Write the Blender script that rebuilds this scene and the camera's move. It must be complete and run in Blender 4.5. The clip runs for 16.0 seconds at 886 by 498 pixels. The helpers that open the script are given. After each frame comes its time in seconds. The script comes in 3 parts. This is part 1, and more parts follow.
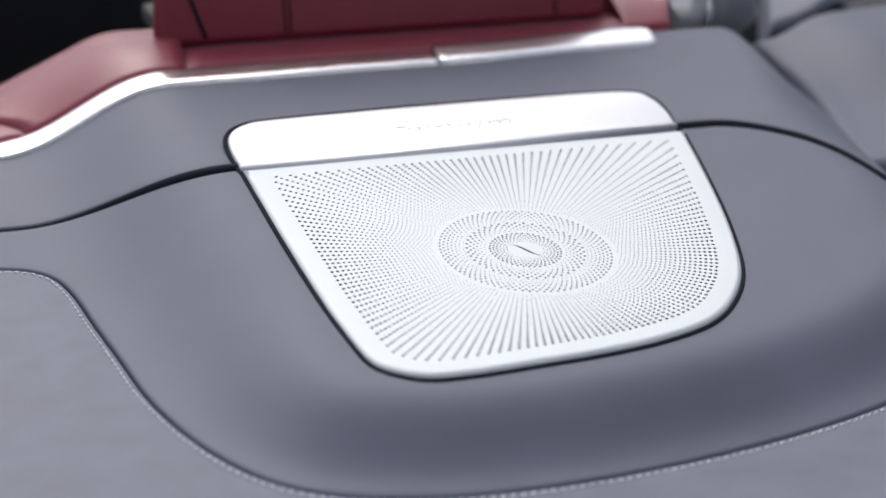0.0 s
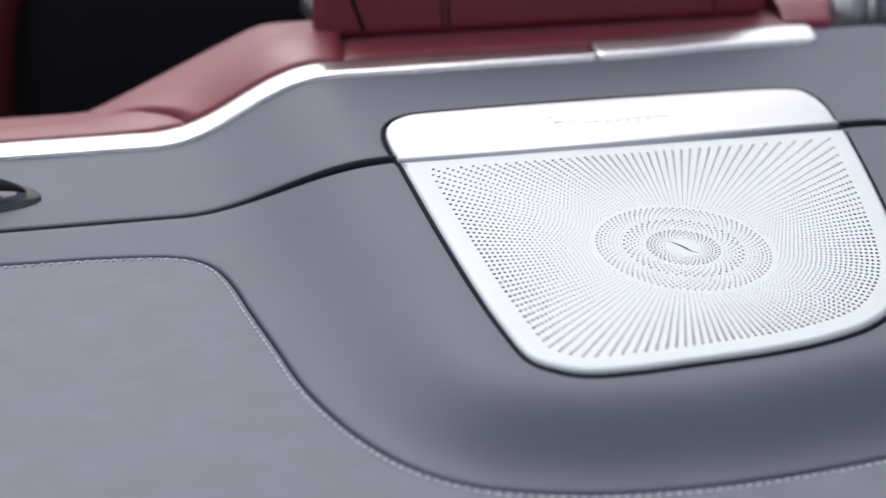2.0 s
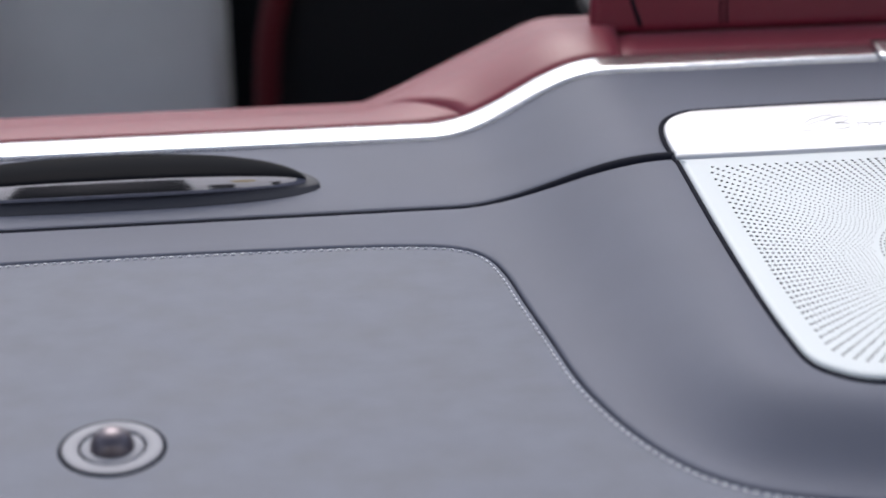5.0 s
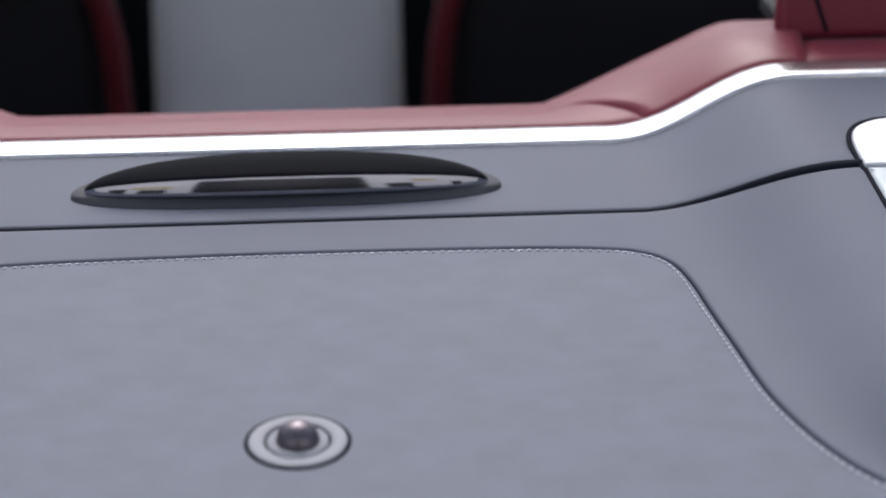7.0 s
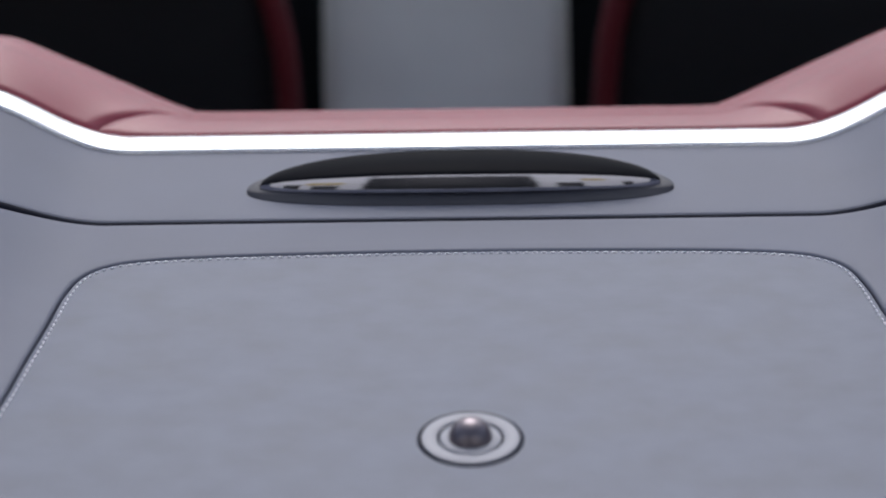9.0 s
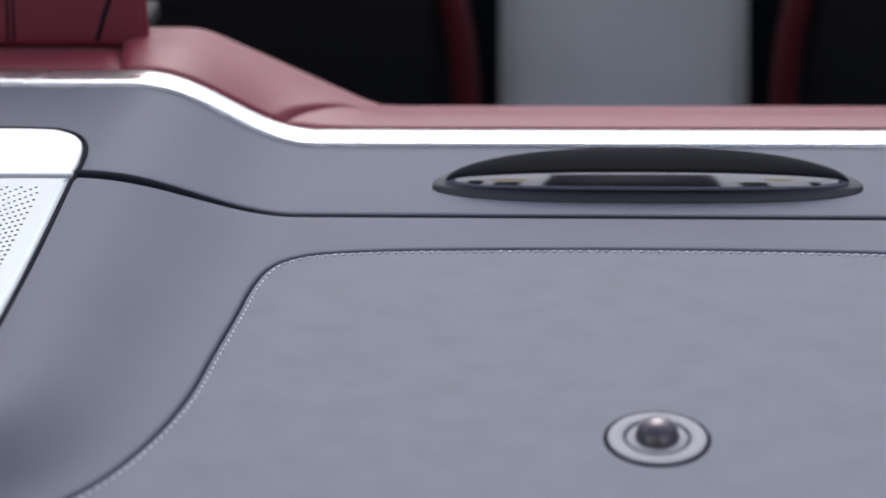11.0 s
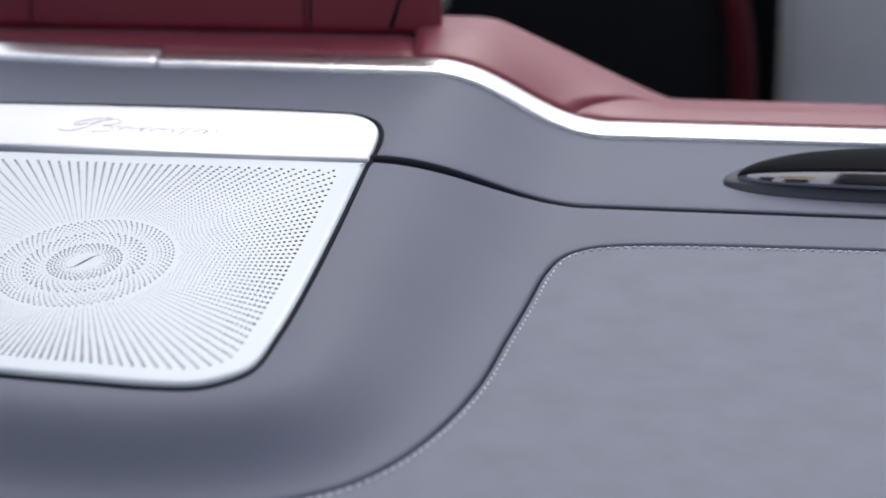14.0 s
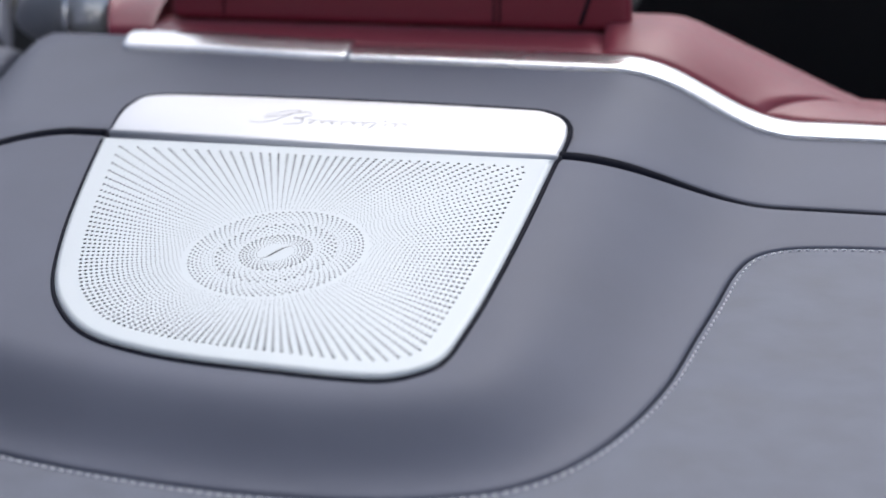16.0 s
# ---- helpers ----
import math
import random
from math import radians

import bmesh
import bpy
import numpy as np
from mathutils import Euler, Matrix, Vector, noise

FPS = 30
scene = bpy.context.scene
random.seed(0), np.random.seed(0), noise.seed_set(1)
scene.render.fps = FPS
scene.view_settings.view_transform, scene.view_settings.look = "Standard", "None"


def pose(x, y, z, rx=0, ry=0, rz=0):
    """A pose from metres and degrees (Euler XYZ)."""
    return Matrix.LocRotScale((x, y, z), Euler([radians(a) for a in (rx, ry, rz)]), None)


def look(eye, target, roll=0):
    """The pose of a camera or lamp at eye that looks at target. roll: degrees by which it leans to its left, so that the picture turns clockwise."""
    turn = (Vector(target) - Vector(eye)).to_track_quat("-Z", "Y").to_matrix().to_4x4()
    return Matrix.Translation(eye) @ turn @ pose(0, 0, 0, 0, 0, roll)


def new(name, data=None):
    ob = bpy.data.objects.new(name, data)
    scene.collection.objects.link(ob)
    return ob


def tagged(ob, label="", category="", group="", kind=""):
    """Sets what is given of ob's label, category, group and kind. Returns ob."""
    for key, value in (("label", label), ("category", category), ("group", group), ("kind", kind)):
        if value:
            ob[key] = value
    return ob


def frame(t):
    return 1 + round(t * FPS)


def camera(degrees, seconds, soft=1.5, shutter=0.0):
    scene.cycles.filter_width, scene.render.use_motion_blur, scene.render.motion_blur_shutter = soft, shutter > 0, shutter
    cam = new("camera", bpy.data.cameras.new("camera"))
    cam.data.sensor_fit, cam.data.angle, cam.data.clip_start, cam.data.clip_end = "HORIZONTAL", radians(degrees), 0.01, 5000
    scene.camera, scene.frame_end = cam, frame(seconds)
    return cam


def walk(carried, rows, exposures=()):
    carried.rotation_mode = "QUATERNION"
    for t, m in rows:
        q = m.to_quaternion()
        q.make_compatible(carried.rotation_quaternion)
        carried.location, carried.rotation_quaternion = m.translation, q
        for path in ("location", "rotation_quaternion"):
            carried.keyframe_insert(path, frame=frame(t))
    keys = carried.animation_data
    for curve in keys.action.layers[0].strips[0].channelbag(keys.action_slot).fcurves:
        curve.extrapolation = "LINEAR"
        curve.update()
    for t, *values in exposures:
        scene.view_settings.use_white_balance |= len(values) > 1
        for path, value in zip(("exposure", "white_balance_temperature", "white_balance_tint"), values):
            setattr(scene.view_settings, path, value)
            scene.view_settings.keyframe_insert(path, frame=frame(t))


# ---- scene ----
from mathutils import geometry

cam = camera(26.00, 16.0, soft=1.7)
# seconds, eye, yaw to the left, pitch up, lean
ROWS = [
    (0.0, 0.0356, -0.9808, 0.4564, -22.908, -24.568, 3.545),
    (0.5, 0.0340, -0.9795, 0.4555, -21.949, -24.650, 3.386),
    (1.0, 0.0325, -0.9783, 0.4547, -20.832, -24.706, 3.199),
    (1.5, 0.0308, -0.9774, 0.4543, -19.608, -24.784, 2.946),
    (2.0, 0.0287, -0.9769, 0.4544, -18.269, -24.921, 2.717),
    (2.5, 0.0263, -0.9762, 0.4543, -16.917, -25.042, 2.413),
    (3.0, 0.0238, -0.9752, 0.4539, -15.571, -25.122, 2.156),
    (3.5, 0.0214, -0.9743, 0.4532, -14.278, -25.199, 1.887),
    (4.0, 0.0191, -0.9737, 0.4524, -12.971, -25.224, 1.621),
    (6.5, -0.0045, -0.9673, 0.4483, -6.661, -25.169, 0.696),
    (7, -0.0064, -0.9674, 0.4485, -5.401, -25.193, 0.483),
    (7.5, -0.0086, -0.9678, 0.4488, -4.028, -25.223, 0.196),
    (8, -0.0111, -0.9685, 0.4492, -2.758, -25.207, -0.099),
    (10.5, -0.0244, -0.9688, 0.4514, 3.682, -25.320, -1.527),
    (11.0, -0.0287, -0.9699, 0.4524, 5.052, -25.347, -1.780),
    (11.5, -0.0330, -0.9713, 0.4534, 6.315, -25.389, -1.997),
    (12.0, -0.0372, -0.9725, 0.4540, 7.688, -25.429, -2.225),
    (12.5, -0.0411, -0.9731, 0.4540, 9.077, -25.385, -2.499),
    (13.0, -0.0448, -0.9733, 0.4537, 10.530, -25.379, -2.776),
    (13.5, -0.0482, -0.9734, 0.4533, 11.881, -25.333, -3.047),
    (14.0, -0.0515, -0.9737, 0.4532, 13.252, -25.260, -3.296),
    (14.5, -0.0544, -0.9742, 0.4533, 14.546, -25.200, -3.592),
    (15.0, -0.0568, -0.9748, 0.4535, 15.976, -25.138, -3.851),
    (15.5, -0.0588, -0.9753, 0.4537, 17.415, -25.101, -4.125),
    (16.0, -0.0611, -0.9756, 0.4537, 18.834, -25.032, -4.422),
]


def eye_pose(x, y, z, yaw, pitch, roll):
    """Level pose turned by yaw, pitched, then leaned about its own axis."""
    return pose(x, y, z, 0, 0, yaw) @ pose(0, 0, 0, 90 + pitch, 0, 0) @ pose(0, 0, 0, 0, 0, roll)


walk(cam, [(t, eye_pose(*r)) for t, *r in ROWS], [(0.0, 0.30, 6560, 10), (6.0, 0.25, 6340, 10), (10.0, 0.22, 6250, 10), (16.0, 0.22, 6250, 10)])
cam.data.dof.use_dof = True
cam.data.dof.focus_distance = 1.03
cam.data.dof.aperture_fstop = 5.0

# ---------------------------------------------------------------- light
SUN_ELEVATION, SUN_AZIMUTH = 50.0, 0.0
world = bpy.data.worlds.new("sky")
scene.world = world
world.use_nodes = True
wn = world.node_tree.nodes
wn.clear()
w_out = wn.new("ShaderNodeOutputWorld")
w_bg = wn.new("ShaderNodeBackground")
w_sky = wn.new("ShaderNodeTexSky")
w_sky.sky_type = "NISHITA"
w_sky.sun_disc = False
w_sky.sun_elevation = radians(SUN_ELEVATION)
w_sky.sun_rotation = radians(SUN_AZIMUTH)
w_sky.dust_density = 3.2
w_sky.air_density = 0.75
w_bg.inputs["Strength"].default_value = 0.15
w_hue = wn.new("ShaderNodeHueSaturation")
w_hue.inputs["Saturation"].default_value = 0.68
world.node_tree.links.new(w_sky.outputs[0], w_hue.inputs["Color"])
world.node_tree.links.new(w_hue.outputs[0], w_bg.inputs[0])
world.node_tree.links.new(w_bg.outputs[0], w_out.inputs[0])
sun_data = bpy.data.lights.new("sun", "SUN")
sun_data.energy = 0.8
sun_data.angle = radians(40)
sun_data.color = (0.99, 0.97, 0.98)
sun = new("sun", sun_data)
sun.matrix_world = look((5 * math.sin(radians(SUN_AZIMUTH)), 5 * math.cos(radians(SUN_AZIMUTH)), 5 * math.tan(radians(SUN_ELEVATION))), (0, 0, 0))


# ---------------------------------------------------------------- materials
def material(name, colour, rough=0.5, metal=0.0, vary=0.06, grain=0.0, grain_scale=900.0, spot_scale=9.0, coat=0.0, sheen=0.0, bump_dist=0.0004, stretch=(1, 1, 1)):
    """Principled surface with broad mottling, fine grain in the gloss and a fine relief."""
    m = bpy.data.materials.new(name)
    m.use_nodes = True
    nt = m.node_tree
    n, lk = nt.nodes, nt.links
    b = n["Principled BSDF"]
    b.inputs["Metallic"].default_value = metal
    b.inputs["Coat Weight"].default_value = coat
    b.inputs["Coat Roughness"].default_value = 0.03
    b.inputs["Sheen Weight"].default_value = sheen
    tc = n.new("ShaderNodeTexCoord")
    mp = n.new("ShaderNodeMapping")
    mp.inputs["Scale"].default_value = stretch
    lk.new(tc.outputs["Object"], mp.inputs["Vector"])
    broad = n.new("ShaderNodeTexNoise")
    broad.inputs["Scale"].default_value = spot_scale
    broad.inputs["Detail"].default_value = 5.0
    fine = n.new("ShaderNodeTexNoise")
    fine.inputs["Scale"].default_value = grain_scale
    fine.inputs["Detail"].default_value = 2.0
    lk.new(mp.outputs[0], broad.inputs["Vector"])
    lk.new(mp.outputs[0], fine.inputs["Vector"])
    mix = n.new("ShaderNodeMixRGB")
    mix.inputs[1].default_value = (*[c * (1 - vary) for c in colour], 1)
    mix.inputs[2].default_value = (*[min(1.0, c * (1 + vary)) for c in colour], 1)
    lk.new(broad.outputs["Fac"], mix.inputs[0])
    lk.new(mix.outputs[0], b.inputs["Base Color"])
    ramp = n.new("ShaderNodeMapRange")
    ramp.inputs["To Min"].default_value = max(0.0, rough - 0.06 - 0.1 * vary)
    ramp.inputs["To Max"].default_value = min(1.0, rough + 0.06 + 0.1 * vary)
    if rough < 0.1:
        ramp.inputs["To Min"].default_value = rough
        ramp.inputs["To Max"].default_value = rough + 0.02
    lk.new(broad.outputs["Fac"], ramp.inputs["Value"])
    lk.new(ramp.outputs[0], b.inputs["Roughness"])
    if grain > 0:
        bp = n.new("ShaderNodeBump")
        bp.inputs["Strength"].default_value = grain
        bp.inputs["Distance"].default_value = bump_dist
        lk.new(fine.outputs["Fac"], bp.inputs["Height"])
        lk.new(bp.outputs[0], b.inputs["Normal"])
    return m


GREY = material("grey_leather", (0.150, 0.161, 0.204), 0.6, vary=0.22, grain=0.25, grain_scale=1400)
GREY_MAT = material("grey_suede", (0.153, 0.167, 0.211), 0.62, vary=0.30, grain=0.3, grain_scale=1200, spot_scale=34, stretch=(0.85, 1.1, 1))
GREY.node_tree.nodes["Principled BSDF"].inputs["Specular IOR Level"].default_value = 0.3
RED = material("red_leather", (0.225, 0.017, 0.038), 0.40, sheen=0.09, vary=0.12, grain=0.3, grain_scale=700)
RED_DARK = material("red_trim", (0.13, 0.012, 0.018), 0.5, vary=0.1, grain=0.2, grain_scale=700)
ALU = material("satin_aluminium", (0.685, 0.70, 0.725), 0.58, metal=1.0, vary=0.03, grain=0.05, grain_scale=1500)
SLEEVE = material("bead_blasted_aluminium", (0.84, 0.85, 0.85), 0.30, metal=0.75, vary=0.04, grain=0.1, grain_scale=1500)
CHROME = material("polished_aluminium", (0.88, 0.89, 0.9), 0.26, metal=1.0, vary=0.02)
GRILLE = material("anodised_grille", (0.655, 0.70, 0.715), 0.64, metal=0.38, vary=0.02, grain=0.05, grain_scale=2000)
# near-black of the centre mark, and of the shade painted inside the grille holes
HOLE = material("hole_black", (0.035, 0.041, 0.045), 0.8)
HOLE.node_tree.nodes["Principled BSDF"].inputs["Specular IOR Level"].default_value = 0.05
RUBBER = material("black_rubber", (0.012, 0.0135, 0.022), 0.8, vary=0.15)
RUBBER.node_tree.nodes["Principled BSDF"].inputs["Specular IOR Level"].default_value = 0.12
# grey metal puts the gloss black pod's bright reflection into the colour
GLOSS = material("gloss_black", (0.40, 0.40, 0.44), 0.05, metal=1.0, vary=0.05)
GLOSS.node_tree.nodes["Principled BSDF"].inputs["IOR"].default_value = 2.3
# same gloss pod's top: dark reflection painted as black with almost no specular
COVER_BLACK = material("satin_black", (0.005, 0.0058, 0.0085), 0.3, vary=0.05)
COVER_BLACK.node_tree.nodes["Principled BSDF"].inputs["Specular IOR Level"].default_value = 0.005
BLACK_CLOTH = material("black_cloth", (0.006, 0.006, 0.008), 0.9, vary=0.2, grain=0.3)
BLACK_LEATHER = material("black_leather", (0.006, 0.0075, 0.010), 0.7, vary=0.15, grain=0.3)
CONSOLE = material("grey_console", (0.66, 0.69, 0.68), 0.6, vary=0.3, grain=0.2, spot_scale=4)
THREAD = material("pale_thread", (0.68, 0.69, 0.73), 0.8, vary=0.1)
SATIN = material("dull_satin_metal", (0.31, 0.315, 0.35), 0.5, metal=0.0, vary=0.04)
BALL = material("dark_chrome", (0.185, 0.165, 0.18), 0.33, metal=1.0, vary=0.1)
STEEL = material("grey_plastic_cap", (0.040, 0.042, 0.054), 0.6, vary=0.08)
CAP = material("grey_satin_cap", (0.20, 0.21, 0.235), 0.4, vary=0.08)
SCRIPT = material("pale_grey_print", (0.74, 0.73, 0.74), 0.5, vary=0.1)
WALL = material("pale_render", (0.72, 0.72, 0.72), 0.9, vary=0.08, spot_scale=0.8)
# panels of the added wall, patches for the lens edge's reflection
DARK_PANEL = material("dark_shutter", (0.010, 0.011, 0.014), 0.6, vary=0.2, spot_scale=2)
OCHRE = material("ochre_shutter", (0.55, 0.40, 0.10), 0.7, vary=0.1, spot_scale=2)
ASPHALT = material("asphalt", (0.05, 0.05, 0.052), 0.9, vary=0.2, grain=0.6, grain_scale=120, spot_scale=0.6, bump_dist=0.004)


# ---------------------------------------------------------------- helpers
def mesh_object(name, bm, mat, parent=None, smooth=True):
    me = bpy.data.meshes.new(name)
    bmesh.ops.recalc_face_normals(bm, faces=bm.faces)
    bm.to_mesh(me)
    bm.free()
    if smooth:
        me.polygons.foreach_set("use_smooth", [True] * len(me.polygons))
    me.materials.append(mat)
    ob = new(name, me)
    ob.parent = parent
    return ob


def part(name, bm, mat, parent, label="", smooth=True):
    ob = mesh_object(name, bm, mat, parent, smooth)
    return tagged(ob, label) if label else ob


def empty(name, at=(0, 0, 0)):
    ob = new(name)
    ob.empty_display_size = 0.05
    ob.location = at
    return ob


def step(u):
    u = np.clip(u, 0, 1)
    return u * u * u * (u * (6 * u - 15) + 10)


def spline(pts, n):
    """Catmull-Rom through the points, n samples in all, evenly spaced."""
    p = np.array(pts, float)
    q = np.vstack([2 * p[0] - p[1], p, 2 * p[-1] - p[-2]])
    out = []
    for i in range(len(p) - 1):
        a, b, c, d = q[i:i + 4]
        for u in np.linspace(0, 1, 40, endpoint=False):
            out.append(0.5 * (2 * b + (c - a) * u + (2 * a - 5 * b + 4 * c - d) * u * u + (3 * b - a - 3 * c + d) * u ** 3))
    out = np.array(out + [p[-1]])
    s = np.r_[0, np.cumsum(np.linalg.norm(np.diff(out, axis=0), axis=1))]
    t = np.linspace(0, s[-1], n)
    return np.stack([np.interp(t, s, out[:, k]) for k in range(out.shape[1])], 1)


def edge_distance(pts, line):
    """Distance of each 2D point from a polyline."""
    a, b = line[:-1], line[1:]
    d = b - a
    best = np.full(len(pts), 9.0)
    for s, v in zip(a, d):
        u = np.clip(((pts - s) @ v) / max(v @ v, 1e-12), 0, 1)
        best = np.minimum(best, np.hypot(*(pts - s - u[:, None] * v).T))
    return best


def inside(pts, loop):
    x, y = pts.T
    res = np.zeros(len(pts), bool)
    for (x0, y0), (x1, y1) in zip(loop, np.roll(loop, -1, axis=0)):
        if y0 != y1:
            res ^= ((y0 > y) != (y1 > y)) & (x < (x1 - x0) * (y - y0) / (y1 - y0) + x0)
    return res


# ---------------------------------------------------------------- form of the shelf
# foot of each raised pod: the stitched line in plan, and its run forward
FOOT = spline([(0.204, 0.30), (0.204, 0.10), (0.204, 0.0), (0.211, -0.07), (0.216, -0.125), (0.224, -0.19), (0.236, -0.234), (0.254, -0.268), (0.278, -0.290),
               (0.31, -0.303), (0.348, -0.311), (0.40, -0.314), (0.46, -0.310), (0.52, -0.302), (0.58, -0.287), (0.64, -0.264), (0.70, -0.228), (0.745, -0.165), (0.768, -0.08), (0.776, 0.02), (0.79, 0.3)], 130)
FOOT_W = np.interp(FOOT[:, 1], [-0.32, -0.28, -0.18, 0.0], [0.054, 0.058, 0.100, 0.12])
FOOT_W = np.where(FOOT[:, 0] > 0.5, np.interp(FOOT[:, 1], [-0.1, 0.0, 0.06, 0.15], [9.0, 0.115, 0.09, 0.062]).clip(0, FOOT_W), FOOT_W)
FOOT_LOOP = np.vstack([FOOT, [(0.79, 0.6), (0.204, 0.6)]])


def height(pts):
    """Height of the shelf over its flat middle: a pod on either side."""
    p = np.array(pts, float).reshape(-1, 2)
    q = np.stack([np.abs(p[:, 0]), p[:, 1]], 1)
    h = np.zeros(len(q))
    near = np.where(inside(q, FOOT_LOOP))[0]
    if len(near):
        r = q[near]
        d2 = ((r[:, None, :] - FOOT[None]) ** 2).sum(2)
        w = np.exp(-d2 / (2 * 0.03 ** 2)) + 1e-30
        wid = (w * FOOT_W).sum(1) / w.sum(1)
        d = edge_distance(r, FOOT)
        top = 0.040 + 0.05 * np.clip(r[:, 1], -0.4, 0.0)
        h[near] = top * step(0.08 + d / wid * 0.92) / 1.0 - top * step(0.08)
    return h


def seam_y(x):
    return 0.026 - 0.033 * step((np.abs(x) - 0.20) / 0.12) - 9.0 * np.clip(np.abs(x) - 0.62, 0, 1) ** 1.9


def panel(name, loop, mat, spacing, roll=0.0025, lift=0.0, skirt=0.014, flat=False, parent=None):
    """A padded panel over the shelf's form with the given outline and rolled edges."""
    loop = np.array(loop)
    lo, hi = loop.min(0), loop.max(0)
    gx, gy = np.meshgrid(np.arange(lo[0], hi[0], spacing), np.arange(lo[1], hi[1], spacing))
    grid = np.stack([gx.ravel(), gy.ravel()], 1)
    closed = np.vstack([loop, loop[:1]])
    grid = grid[inside(grid, loop)]
    grid = grid[edge_distance(grid, closed) > roll + 0.4 * spacing]
    # rings that carry the rolled edge
    tang = np.roll(loop, -1, 0) - np.roll(loop, 1, 0)
    tang /= np.linalg.norm(tang, axis=1)[:, None] + 1e-12
    nrm = np.stack([-tang[:, 1], tang[:, 0]], 1)
    nxt = np.roll(loop, -1, 0)
    if (loop[:, 0] * nxt[:, 1] - nxt[:, 0] * loop[:, 1]).sum() < 0:
        nrm = -nrm
    rings = []
    for k in (0.12, 0.35, 0.65, 1.0):
        r = loop + nrm * roll * k
        ok = inside(r, loop)
        r = r[ok]
        rings.append(r[edge_distance(r, closed) > roll * k * 0.9])
    pts = np.vstack([loop, *rings, grid])
    n = len(loop)
    res = geometry.delaunay_2d_cdt([Vector(p) for p in pts], [(i, (i + 1) % n) for i in range(n)], [], 1, 1e-7)
    v2 = np.array([tuple(v) for v in res[0]])
    dist = np.clip(edge_distance(v2, closed), 0, roll)
    z = (np.zeros(len(v2)) if flat else height(v2)) + lift - (roll - np.sqrt(np.maximum(roll ** 2 - (roll - dist) ** 2, 0)))
    faces = [list(fc) for fc in res[2]]
    verts = [(x, y, zz) for (x, y), zz in zip(v2, z)]
    # skirt down from the rim
    rim = [i for i in range(len(v2)) if dist[i] < 1e-6]
    edges = {}
    for fc in faces:
        for a, b in zip(fc, fc[1:] + fc[:1]):
            edges[(min(a, b), max(a, b))] = edges.get((min(a, b), max(a, b)), 0) + 1
    down = {}
    for i in rim:
        down[i] = len(verts)
        verts.append((v2[i][0], v2[i][1], z[i] - skirt))
    for (a, b), c in edges.items():
        if c == 1 and a in down and b in down:
            faces.append([a, b, down[b], down[a]])
    me = bpy.data.meshes.new(name)
    me.from_pydata(verts, [], faces)
    me.update()
    bm = bmesh.new()
    bm.from_mesh(me)
    bpy.data.meshes.remove(me)
    return mesh_object(name, bm, mat, parent)


def sweep(rows, closed_ring=False, caps=False):
    """Quads between successive rows of points."""
    bm = bmesh.new()
    vs = [[bm.verts.new(tuple(p)) for p in r] for r in rows]
    m = len(rows[0])
    for a, b in zip(vs, vs[1:]):
        for i in range(m if closed_ring else m - 1):
            j = (i + 1) % m
            bm.faces.new((a[i], a[j], b[j], b[i]))
    if caps:
        bm.faces.new(vs[0])
        bm.faces.new(vs[-1][::-1])
    return bm


def tube(path, radius, sides=10, close=False):
    """A round bar along a 3D path."""
    p = np.array(path, float)
    rows = []
    for i in range(len(p)):
        a, b = (p[i - 1], p[(i + 1) % len(p)]) if close else (p[max(i - 1, 0)], p[min(i + 1, len(p) - 1)])
        t = (b - a) / (np.linalg.norm(b - a) + 1e-12)
        s = np.cross(t, (0, 0, 1))
        s /= np.linalg.norm(s) + 1e-12
        u = np.cross(s, t)
        r = radius[i] if np.ndim(radius) else radius
        rows.append([p[i] + r * (math.cos(k) * s + math.sin(k) * u) for k in np.linspace(0, 2 * math.pi, sides, endpoint=False)])
    if close:
        rows.append(rows[0])
        bm = sweep(rows, True)
        bmesh.ops.remove_doubles(bm, verts=bm.verts, dist=1e-7)
        return bm
    return sweep(rows, True, True)


def lathe(profile, at=(0, 0, 0), n=48, squash=(1, 1)):
    """A turned body: (radius, height) rows about a vertical axis."""
    rows = []
    for r, h in profile:
        rows.append([(at[0] + max(r, 1e-5) * math.cos(a) * squash[0], at[1] + max(r, 1e-5) * math.sin(a) * squash[1], at[2] + h) for a in np.linspace(0, 2 * math.pi, n, endpoint=False)])
    return sweep(rows, True, True)


def rounded_box(x0, x1, y0, y1, z0, z1, r, seg=4):
    bm = bmesh.new()
    bmesh.ops.create_cube(bm, size=1)
    for v in bm.verts:
        v.co = Vector(((x0 + x1) / 2 + v.co.x * (x1 - x0), (y0 + y1) / 2 + v.co.y * (y1 - y0), (z0 + z1) / 2 + v.co.z * (z1 - z0)))
    bmesh.ops.bevel(bm, geom=bm.edges[:], offset=r, segments=seg, profile=0.5, affect="EDGES")
    return bm


# ---------------------------------------------------------------- setting
bm = bmesh.new()
bmesh.ops.create_grid(bm, x_segments=8, y_segments=8, size=800)
ground = mesh_object("ground", bm, ASPHALT)
ground.location.z = -1.15
tagged(ground, "dark grey asphalt ground under the car", "ground", kind="structure")

